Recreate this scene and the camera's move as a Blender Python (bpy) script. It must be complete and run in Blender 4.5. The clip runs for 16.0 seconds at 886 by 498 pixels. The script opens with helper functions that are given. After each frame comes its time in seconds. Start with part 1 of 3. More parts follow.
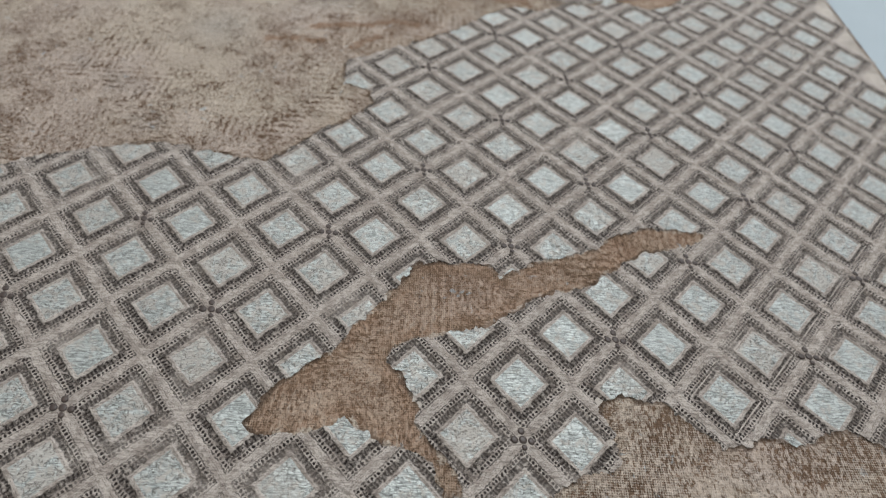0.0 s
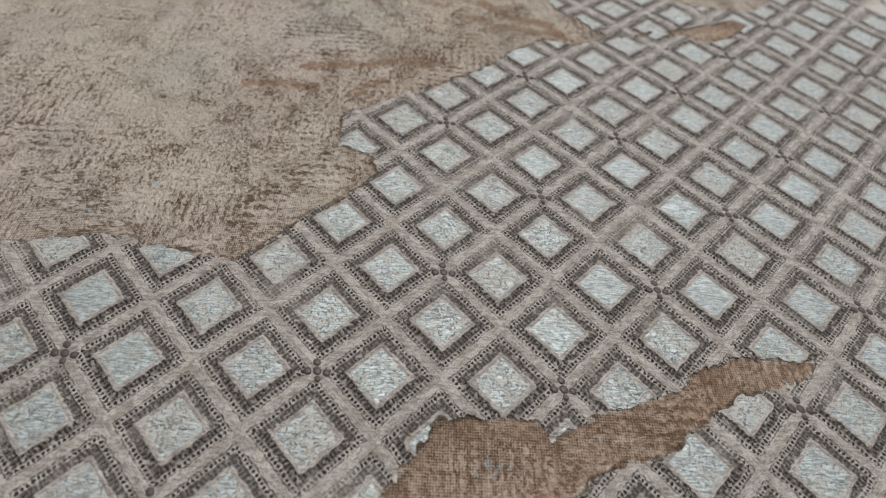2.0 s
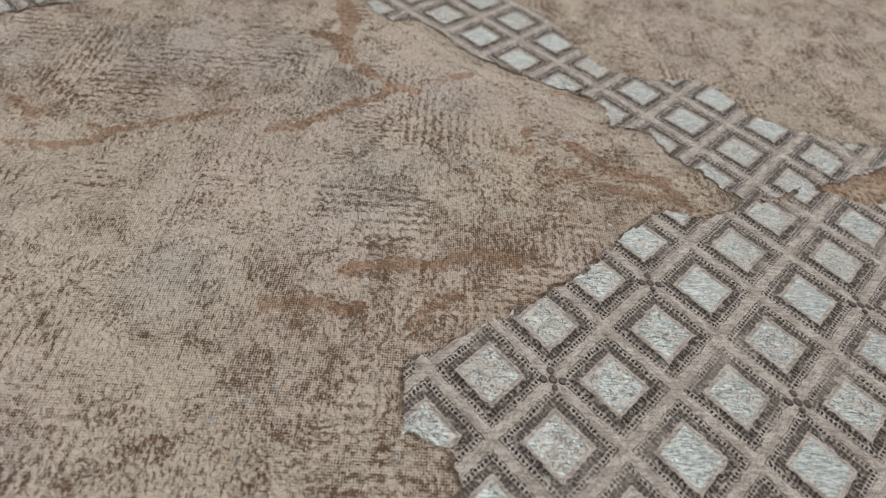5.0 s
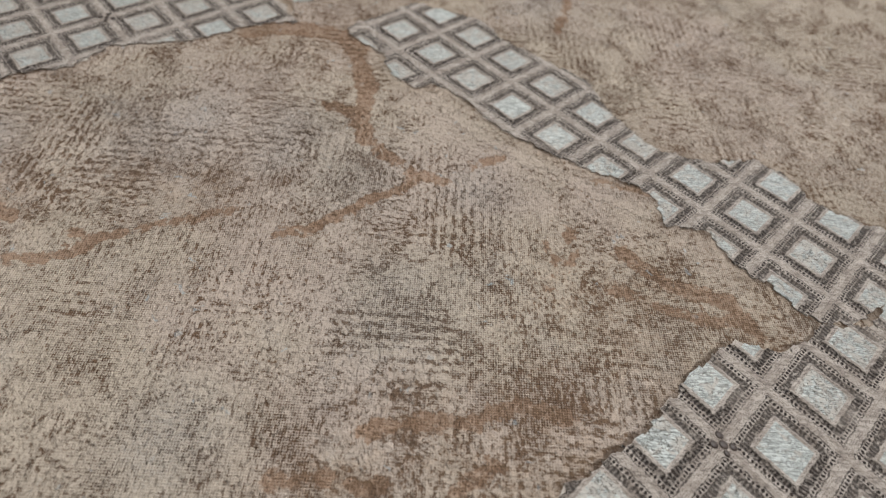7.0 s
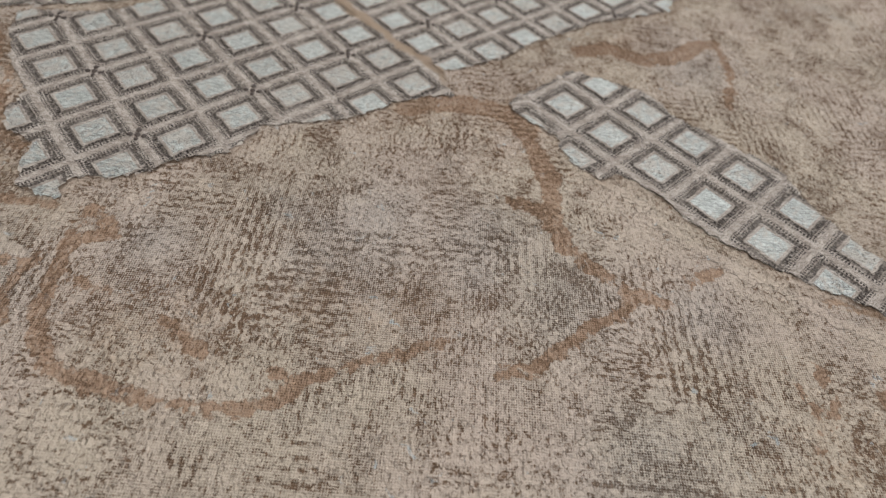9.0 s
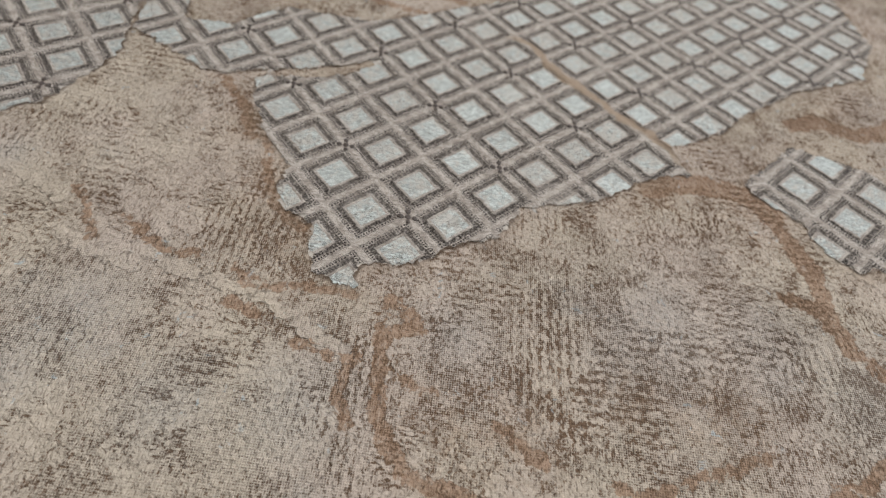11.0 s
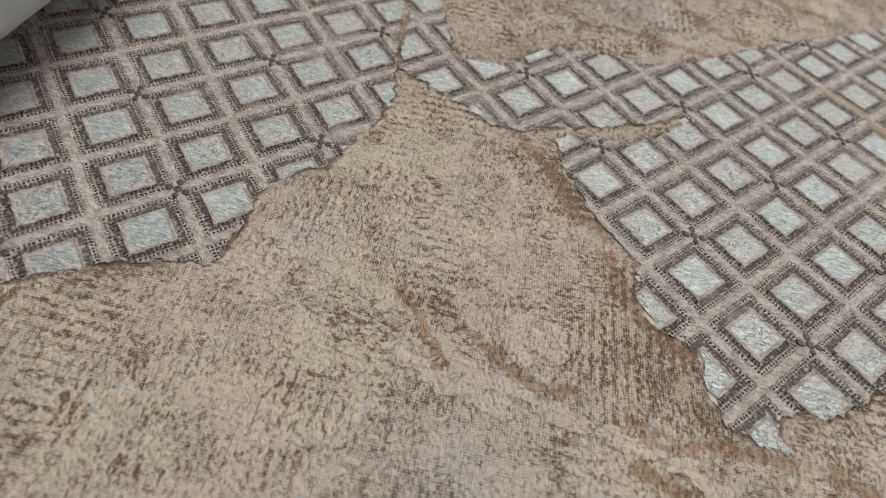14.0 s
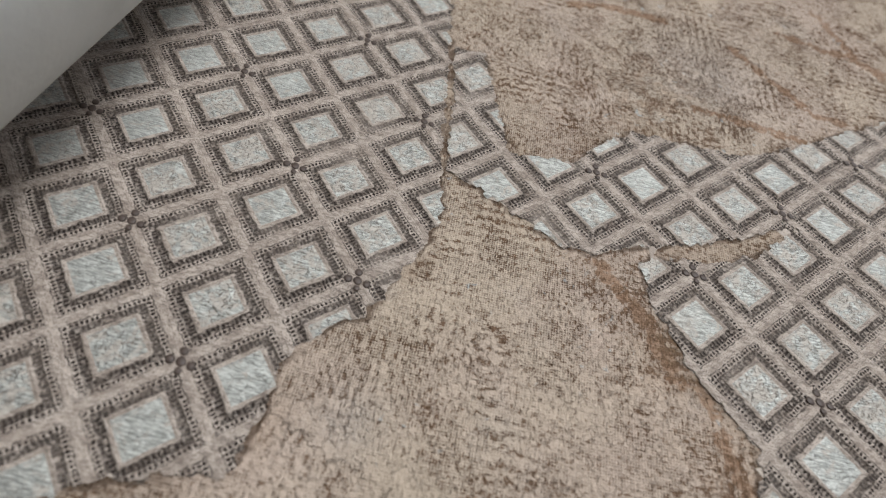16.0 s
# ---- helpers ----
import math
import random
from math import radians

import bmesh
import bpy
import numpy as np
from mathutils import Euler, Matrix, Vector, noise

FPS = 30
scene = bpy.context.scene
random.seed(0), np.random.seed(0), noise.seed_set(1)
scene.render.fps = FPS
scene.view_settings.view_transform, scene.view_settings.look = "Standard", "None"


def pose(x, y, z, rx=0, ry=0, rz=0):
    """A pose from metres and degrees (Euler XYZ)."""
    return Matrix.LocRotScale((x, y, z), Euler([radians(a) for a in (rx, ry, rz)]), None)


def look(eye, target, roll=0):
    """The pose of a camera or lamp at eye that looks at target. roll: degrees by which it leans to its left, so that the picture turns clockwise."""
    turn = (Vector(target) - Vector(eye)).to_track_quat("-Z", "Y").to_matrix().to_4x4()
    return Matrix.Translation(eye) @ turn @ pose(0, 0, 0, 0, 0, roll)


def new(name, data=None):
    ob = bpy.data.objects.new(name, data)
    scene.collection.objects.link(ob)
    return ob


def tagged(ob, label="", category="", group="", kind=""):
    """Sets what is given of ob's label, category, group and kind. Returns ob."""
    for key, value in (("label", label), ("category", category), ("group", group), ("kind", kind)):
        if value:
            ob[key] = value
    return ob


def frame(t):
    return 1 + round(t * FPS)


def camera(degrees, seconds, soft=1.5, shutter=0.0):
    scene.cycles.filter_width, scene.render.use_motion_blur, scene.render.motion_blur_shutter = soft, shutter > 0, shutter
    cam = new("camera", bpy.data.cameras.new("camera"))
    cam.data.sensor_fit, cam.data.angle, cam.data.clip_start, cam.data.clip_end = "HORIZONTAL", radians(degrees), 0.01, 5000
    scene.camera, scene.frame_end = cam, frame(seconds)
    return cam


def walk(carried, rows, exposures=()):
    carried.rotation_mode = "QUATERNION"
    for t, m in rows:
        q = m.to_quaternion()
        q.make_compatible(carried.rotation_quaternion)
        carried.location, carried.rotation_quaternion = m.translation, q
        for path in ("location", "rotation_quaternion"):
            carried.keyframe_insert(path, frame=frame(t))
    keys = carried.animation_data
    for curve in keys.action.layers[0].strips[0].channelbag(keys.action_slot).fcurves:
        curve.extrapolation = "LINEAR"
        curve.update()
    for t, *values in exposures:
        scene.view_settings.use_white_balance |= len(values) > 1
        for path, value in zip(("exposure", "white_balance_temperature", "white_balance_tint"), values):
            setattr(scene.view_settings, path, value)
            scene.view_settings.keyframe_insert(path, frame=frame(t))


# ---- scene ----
cam = camera(78.0, 16.0, soft=1.3)
PATH = [
    (0.0, -0.0222, 0.0331, 0.1610, 38.52, -4.26, 45.99),
    (0.5, -0.0257, 0.0462, 0.1503, 38.60, -4.38, 45.91),
    (1.0, -0.0351, 0.0577, 0.1457, 38.57, -4.53, 45.81),
    (1.5, -0.0575, 0.0660, 0.1436, 38.27, -4.61, 45.97),
    (2.0, -0.0758, 0.0741, 0.1432, 38.22, -4.61, 46.08),
    (2.5, -0.0947, 0.0845, 0.1427, 38.16, -4.67, 46.24),
    (3.0, -0.1113, 0.0939, 0.1421, 38.11, -4.75, 46.41),
    (3.5, -0.1260, 0.1038, 0.1417, 38.01, -4.89, 46.53),
    (4.0, -0.1433, 0.1081, 0.1413, 38.04, -4.95, 46.65),
    (4.5, -0.1570, 0.1168, 0.1407, 37.96, -5.04, 46.78),
    (5.0, -0.1755, 0.1299, 0.1417, 37.82, -4.96, 46.92),
    (5.2, -0.1808, 0.1362, 0.1423, 37.76, -4.93, 46.91),
    (7.3, -0.2301, 0.1582, 0.1468, 36.97, -5.02, 47.76),
    (7.5, -0.2386, 0.1589, 0.1467, 36.99, -5.07, 47.80),
    (8.0, -0.2571, 0.1596, 0.1467, 37.02, -5.18, 48.05),
    (8.5, -0.2754, 0.1534, 0.1471, 37.01, -5.32, 48.39),
    (9.0, -0.3019, 0.1358, 0.1469, 36.97, -5.37, 48.87),
    (9.5, -0.3276, 0.1200, 0.1524, 36.89, -5.33, 49.41),
    (9.7, -0.3372, 0.1144, 0.1548, 36.90, -5.31, 49.63),
    (11.8, -0.4133, 0.0511, 0.1592, 36.34, -5.93, 51.85),
    (12.0, -0.4212, 0.0439, 0.1554, 36.40, -5.97, 52.01),
    (12.5, -0.4427, 0.0263, 0.1441, 36.38, -5.84, 52.71),
    (13.0, -0.4715, 0.0144, 0.1356, 36.31, -5.79, 53.40),
    (13.5, -0.4858, 0.0160, 0.1345, 35.99, -5.72, 54.24),
    (14.0, -0.5005, 0.0223, 0.1335, 35.82, -5.86, 54.60),
    (14.5, -0.5161, 0.0252, 0.1319, 35.61, -5.96, 54.90),
    (15.0, -0.5298, 0.0276, 0.1307, 35.51, -5.98, 54.90),
    (15.5, -0.5440, 0.0358, 0.1295, 35.43, -6.05, 54.92),
    (16.0, -0.5580, 0.0415, 0.1300, 35.35, -6.08, 54.94),
]
TINTS = [(0.0, 0.0, 6330, 10), (3.0, 0.0, 6400, 10), (5.0, -0.05, 6600, 11), (8.5, -0.05, 6650, 12), (12.5, 0.06, 6480, 10), (14.0, 0.06, 6580, 11), (16.0, 0.05, 6650, 13)]
walk(cam, [(t, pose(x, y, z, rx, ry, rz)) for t, x, y, z, rx, ry, rz in PATH], TINTS)
cam.data.dof.use_dof = True
cam.data.dof.focus_distance = 0.172
cam.data.dof.aperture_fstop = 10.0

# ---------------------------------------------------------------- light
# both area lamps are added; neither they nor their openings are seen
NORTH_LAMP_WATTS, OVERHEAD_LAMP_WATTS = 12.0, 51.0
world = bpy.data.worlds.new("sky")
scene.world = world
world.use_nodes = True
wn = world.node_tree.nodes
sky = wn.new("ShaderNodeTexSky")
sky.sky_type, sky.sun_disc, sky.sun_elevation, sky.sun_rotation = "NISHITA", False, radians(40), radians(60)
world.node_tree.links.new(sky.outputs[0], wn["Background"].inputs[0])
wn["Background"].inputs[1].default_value = 0.1


# ---------------------------------------------------------------- materials
class Nodes:
    """Short hand for a node tree."""

    def __init__(self, name):
        self.mat = bpy.data.materials.new(name)
        self.mat.use_nodes = True
        self.tree = self.mat.node_tree
        self.bsdf = self.tree.nodes["Principled BSDF"]

    def add(self, kind):
        return self.tree.nodes.new(kind)

    def put(self, socket, value):
        if isinstance(value, bpy.types.NodeSocket):
            self.tree.links.new(value, socket)
        else:
            socket.default_value = value

    def math(self, op, a, b=0.0, c=0.0, clamp=False):
        n = self.add("ShaderNodeMath")
        n.operation, n.use_clamp = op, clamp
        for i, v in enumerate((a, b, c)):
            self.put(n.inputs[i], v)
        return n.outputs[0]

    def step(self, v, lo, hi, a=0.0, b=1.0):
        n = self.add("ShaderNodeMapRange")
        n.interpolation_type = "SMOOTHSTEP"
        for i, q in enumerate((v, lo, hi, a, b)):
            self.put(n.inputs[i], q)
        return n.outputs[0]

    def mix(self, f, a, b, kind="MIX"):
        n = self.add("ShaderNodeMix")
        n.data_type, n.blend_type, n.clamp_factor = "RGBA", kind, True
        self.put(n.inputs[0], f)
        self.put(n.inputs[6], a if isinstance(a, bpy.types.NodeSocket) else (*a, 1))
        self.put(n.inputs[7], b if isinstance(b, bpy.types.NodeSocket) else (*b, 1))
        return n.outputs[2]

    def mixf(self, f, a, b):
        n = self.add("ShaderNodeMix")
        n.clamp_factor = True
        self.put(n.inputs[0], f)
        self.put(n.inputs[2], a)
        self.put(n.inputs[3], b)
        return n.outputs[0]

    def coords(self, turn=0.0, scale=(1, 1, 1), shift=None):
        tc = self.add("ShaderNodeTexCoord")
        turned = self.add("ShaderNodeMapping")
        self.put(turned.inputs[0], tc.outputs["Object"])
        turned.inputs[2].default_value = (0, 0, radians(turn))
        m = self.add("ShaderNodeMapping")
        self.put(m.inputs[0], turned.outputs[0])
        m.inputs[3].default_value = scale
        if shift is not None:
            self.put(m.inputs[1], shift)
        return m.outputs[0]

    def noise(self, vec, scale, detail=3.0, rough=0.55, distort=0.0):
        n = self.add("ShaderNodeTexNoise")
        self.put(n.inputs["Vector"], vec)
        n.inputs["Scale"].default_value, n.inputs["Detail"].default_value = scale, detail
        n.inputs["Roughness"].default_value, n.inputs["Distortion"].default_value = rough, distort
        return n.outputs[0]

    def wave(self, vec, scale, direction="X", distort=0.0, dscale=1.0, detail=1.0):
        n = self.add("ShaderNodeTexWave")
        n.bands_direction = direction
        self.put(n.inputs["Vector"], vec)
        n.inputs["Scale"].default_value, n.inputs["Distortion"].default_value = scale, distort
        n.inputs["Detail Scale"].default_value, n.inputs["Detail"].default_value = dscale, detail
        return n.outputs["Fac"]

    def attr(self, name):
        n = self.add("ShaderNodeAttribute")
        n.attribute_name = name
        return n.outputs["Fac"]

    def rand(self):
        return self.add("ShaderNodeObjectInfo").outputs["Random"]

    def bump(self, height, depth, strength=1.0):
        n = self.add("ShaderNodeBump")
        n.inputs["Strength"].default_value, n.inputs["Distance"].default_value = strength, depth
        self.put(n.inputs["Height"], height)
        self.put(self.bsdf.inputs["Normal"], n.outputs[0])

    def finish(self, colour, rough, metal=0.0, spec=0.5):
        self.put(self.bsdf.inputs["Base Color"], colour if isinstance(colour, bpy.types.NodeSocket) else (*colour, 1))
        self.put(self.bsdf.inputs["Roughness"], rough)
        self.put(self.bsdf.inputs["Metallic"], metal)
        self.bsdf.inputs["Specular IOR Level"].default_value = spec
        return self.mat


CREAM, TAN, UMBER, GREY, PINK = (0.58, 0.47, 0.37), (0.36, 0.232, 0.152), (0.25, 0.15, 0.095), (0.47, 0.432, 0.4), (0.57, 0.45, 0.37)


def smear(n):
    """A tan smear that runs over the middle mosaic field, as a factor by place."""
    place = n.add("ShaderNodeNewGeometry").outputs["Position"]
    sep = n.add("ShaderNodeSeparateXYZ")
    n.put(sep.inputs[0], place)
    rag = n.noise(place, 110, 4, 0.65)
    off = n.math("ABSOLUTE", n.math("ADD", n.math("SUBTRACT", sep.outputs[1], 0.2855), n.math("MULTIPLY", n.math("SUBTRACT", n.noise(place, 40, 2), 0.5), 0.02)))
    off = n.math("ADD", off, n.math("MULTIPLY", n.math("SUBTRACT", rag, 0.5), 0.008))
    within = n.math("MULTIPLY", n.step(sep.outputs[0], -0.562, -0.55), n.step(sep.outputs[0], -0.452, -0.44, 1.0, 0.0))
    return n.math("MULTIPLY", n.step(off, 0.0015, 0.004, 0.85, 0.0), within)


def weave_height(n):
    """Linen embossing: two crossing sets of threads along the roll and across it."""
    c = n.coords(45)
    a = n.wave(c, 430.0, "X", 1.3, 3.0, 2.0)
    b = n.wave(c, 430.0, "Y", 1.3, 3.0, 2.0)
    return n.math("ADD", n.math("MULTIPLY", a, 0.5), n.math("MULTIPLY", b, 0.5))


def crushed(n):
    """Brush-dragged plaster print: ragged flecks, dragged along the sheet in some places and across it in others, with rows left by a comb."""
    along = n.noise(n.coords(45, (1.0, 2.3, 1)), 430, 5, 0.7, 0.25)
    across = n.noise(n.coords(45, (2.3, 1.0, 1)), 430, 5, 0.7, 0.25)
    even = n.noise(n.coords(45, (1.0, 1.2, 1)), 560, 5, 0.7, 0.6)
    where = n.step(n.noise(n.coords(), 22, 2), 0.46, 0.54)
    where2 = n.step(n.noise(n.coords(20, shift=(3, 1, 0)), 30, 3), 0.44, 0.58)
    fleck = n.mixf(n.math("MULTIPLY", where2, 0.85), n.mixf(where, along, across), even)
    rows = n.mixf(where, n.wave(n.coords(45), 95, "Y", 5.0, 5.0, 3.0), n.wave(n.coords(45), 88, "X", 5.0, 5.0, 3.0))
    combed = n.step(n.noise(n.coords(shift=(6, 3, 0)), 26, 3), 0.48, 0.6, 0.0, 0.165)
    return n.math("ADD", fleck, n.math("MULTIPLY", n.math("SUBTRACT", rows, 0.5), combed))


def make_plaster():
    n = Nodes("embossed_plaster_print")
    fleck = crushed(n)
    fine = n.noise(n.coords(), 1300, 3, 0.65)
    mid = n.noise(n.coords(), 75, 5, 0.62, 0.6)
    broad = n.noise(n.coords(shift=(1.3, 0.4, 0)), 14, 3)
    ragged = n.noise(n.coords(), 210, 5, 0.66, 0.4)
    weave = weave_height(n)
    linen = n.step(n.noise(n.coords(shift=(4, 9, 0)), 24, 2), 0.42, 0.58, 0.35, 1.0)
    brown, grey, cream = n.attr("brown"), n.attr("grey"), n.attr("cream")
    stain, torn = n.attr("stain"), n.attr("mosaic")
    curl = n.step(n.math("ABSOLUTE", n.math("SUBTRACT", n.noise(n.coords(), 170, 3, 0.6, 1.6), 0.5)), 0.0, 0.022, 1.0, 0.0)
    curl = n.math("MULTIPLY", curl, n.step(n.noise(n.coords(), 40, 2), 0.45, 0.6))
    level = n.math("MULTIPLY_ADD", n.math("SUBTRACT", fleck, 0.5), 2.1, 0.575)
    level = n.math("ADD", level, n.math("MULTIPLY", n.math("SUBTRACT", mid, 0.5), 0.95))
    level = n.math("ADD", level, n.math("MULTIPLY", n.math("SUBTRACT", fine, 0.5), 0.9))
    level = n.math("ADD", level, n.math("MULTIPLY", n.math("MULTIPLY", n.math("SUBTRACT", weave, 0.5), linen), 0.36))
    level = n.math("SUBTRACT", level, n.math("MULTIPLY", brown, 0.07))
    ridge = n.step(n.math("ADD", cream, n.math("MULTIPLY", n.math("SUBTRACT", ragged, 0.5), 2.2)), 0.58, 0.72)
    level = n.math("ADD", level, n.math("MULTIPLY", ridge, 0.36))
    level = n.math("SUBTRACT", level, n.math("MULTIPLY", curl, 0.2))
    level = n.math("ADD", level, n.math("MULTIPLY", n.attr("pale"), 0.11))
    lit = n.step(level, 0.36, 0.56)
    colour = n.mix(lit, n.mix(n.step(mid, 0.35, 0.65), UMBER, TAN), n.mix(n.step(broad, 0.38, 0.62), PINK, CREAM))
    soft_grey = n.math("MULTIPLY", n.math("ADD", grey, n.step(n.noise(n.coords(shift=(0.2, 5, 0)), 30, 4), 0.56, 0.72, 0, 0.6)), n.step(fleck, 0.35, 0.6, 0.8, 0.3), clamp=True)
    colour = n.mix(n.math("MULTIPLY", soft_grey, 0.75), colour, n.mix(n.step(level, 0.38, 0.56), (0.27, 0.232, 0.2), GREY))
    colour = n.mix(n.math("MULTIPLY", brown, n.step(ragged, 0.35, 0.6, 0.55, 0.0)), colour, n.mix(lit, (0.29, 0.172, 0.105), (0.47, 0.325, 0.225)))
    # brown seams and smears with ragged rims
    edge = n.math("ADD", stain, n.math("MULTIPLY", n.math("SUBTRACT", ragged, 0.5), 0.011))
    seam = n.math("MULTIPLY", n.step(edge, -0.0003, 0.0004), n.step(n.math("ADD", fleck, n.math("MULTIPLY", mid, 0.5)), 0.76, 0.98, 0.95, 0.45))
    seam = n.math("MULTIPLY", seam, n.step(stain, 0.003, 0.008, 1.0, 0.72))
    rust = n.mix(n.step(n.noise(n.coords(shift=(3, 3, 0)), 60, 3), 0.4, 0.6), (0.28, 0.165, 0.1), (0.345, 0.205, 0.13))
    colour = n.mix(seam, colour, n.mix(n.step(level, 0.3, 0.65), rust, (0.42, 0.27, 0.182)))
    # pin holes and deep pits, their shade put into the colour; silver ink crumbs
    pin = n.step(n.noise(n.coords(45, (0.7, 1.3, 1), shift=(5, 8, 0)), 1050, 2, 0.6), 0.585, 0.66, 0.0, 0.6)
    colour = n.mix(pin, colour, n.mix(0.75, colour, (0.09, 0.055, 0.037)))
    colour = n.mix(n.step(level, 0.1, 0.32, 0.75, 0.0), colour, (0.11, 0.07, 0.047))
    crumb = n.math("MULTIPLY", n.step(n.noise(n.coords(shift=(2, 2, 0)), 240, 4, 0.6, 0.5), 0.63, 0.70), n.step(n.noise(n.coords(shift=(7, 2, 0)), 35, 3), 0.48, 0.6))
    colour = n.mix(n.math("MULTIPLY", crumb, 0.75), colour, (0.54, 0.57, 0.57))
    # dark line where the mosaic is torn
    rim = n.math("ADD", torn, n.math("MULTIPLY", n.math("SUBTRACT", ragged, 0.5), 0.004))
    halo = n.math("MULTIPLY", n.step(torn, -0.009, -0.001), n.step(n.noise(n.coords(), 45, 3), 0.42, 0.62, 0.0, 0.45))
    colour = n.mix(halo, colour, n.mix(lit, (0.25, 0.165, 0.105), (0.42, 0.31, 0.225)))
    line = n.math("MULTIPLY", n.step(rim, -0.0016, -0.0004), n.step(n.noise(n.coords(), 60, 2), 0.36, 0.6, 0.0, 0.8))
    colour = n.mix(line, colour, (0.12, 0.075, 0.05))
    colour = n.mix(n.step(fine, 0.5, 0.8, 0.0, 0.35), colour, n.mix(0.6, colour, (0.13, 0.085, 0.06)))
    # shade between the embossed threads, darkened into the colour
    gap_shade = n.math("MULTIPLY", n.step(weave, 0.1, 0.42, 0.55, 0.0), linen)
    colour = n.mix(gap_shade, colour, n.mix(0.6, colour, (0.12, 0.075, 0.05)))
    crinkle = n.noise(n.coords(45, (1.0, 1.3, 1)), 260, 2.5, 0.55, 1.6)
    drag = n.noise(n.coords(45, (3.0, 1.0, 1)), 150, 2, 0.5, 0.4)
    h = n.math("ADD", n.math("MULTIPLY", crinkle, 1.5), n.math("MULTIPLY", drag, 0.9))
    h = n.math("ADD", h, n.math("MULTIPLY", n.step(level, 0.2, 0.65), 0.34))
    h = n.math("ADD", h, n.math("MULTIPLY", n.math("MULTIPLY", weave, linen), 0.15))
    h = n.math("ADD", h, n.math("MULTIPLY", ridge, 0.6))
    h = n.math("ADD", h, n.math("MULTIPLY", n.math("SUBTRACT", fine, pin), 0.3))
    h = n.math("SUBTRACT", h, n.math("ADD", n.math("MULTIPLY", seam, 0.2), n.math("MULTIPLY", curl, 0.1)))
    n.bump(h, 0.0011, 1.0)
    return n.finish(colour, n.mixf(lit, 0.75, 0.66), n.math("MULTIPLY", crumb, 0.3), 0.12)


def make_strap():
    """Ground of the mosaic: pinkish straps with drawn lines."""
    n = Nodes("mosaic_strap_print")
    mid = n.noise(n.coords(), 120, 4, 0.65)
    fine = n.noise(n.coords(45, (1, 3, 1)), 900, 3, 0.6)
    colour = n.mix(n.step(mid, 0.35, 0.65), (0.42, 0.352, 0.3), (0.58, 0.5, 0.43))
    colour = n.mix(n.step(fine, 0.5, 0.7, 0.0, 0.5), colour, (0.17, 0.125, 0.1))
    n.bump(n.math("ADD", fine, n.math("MULTIPLY", weave_height(n), 0.4)), 0.0002, 0.8)
    return n.finish(colour, 0.62, 0.0, 0.15)


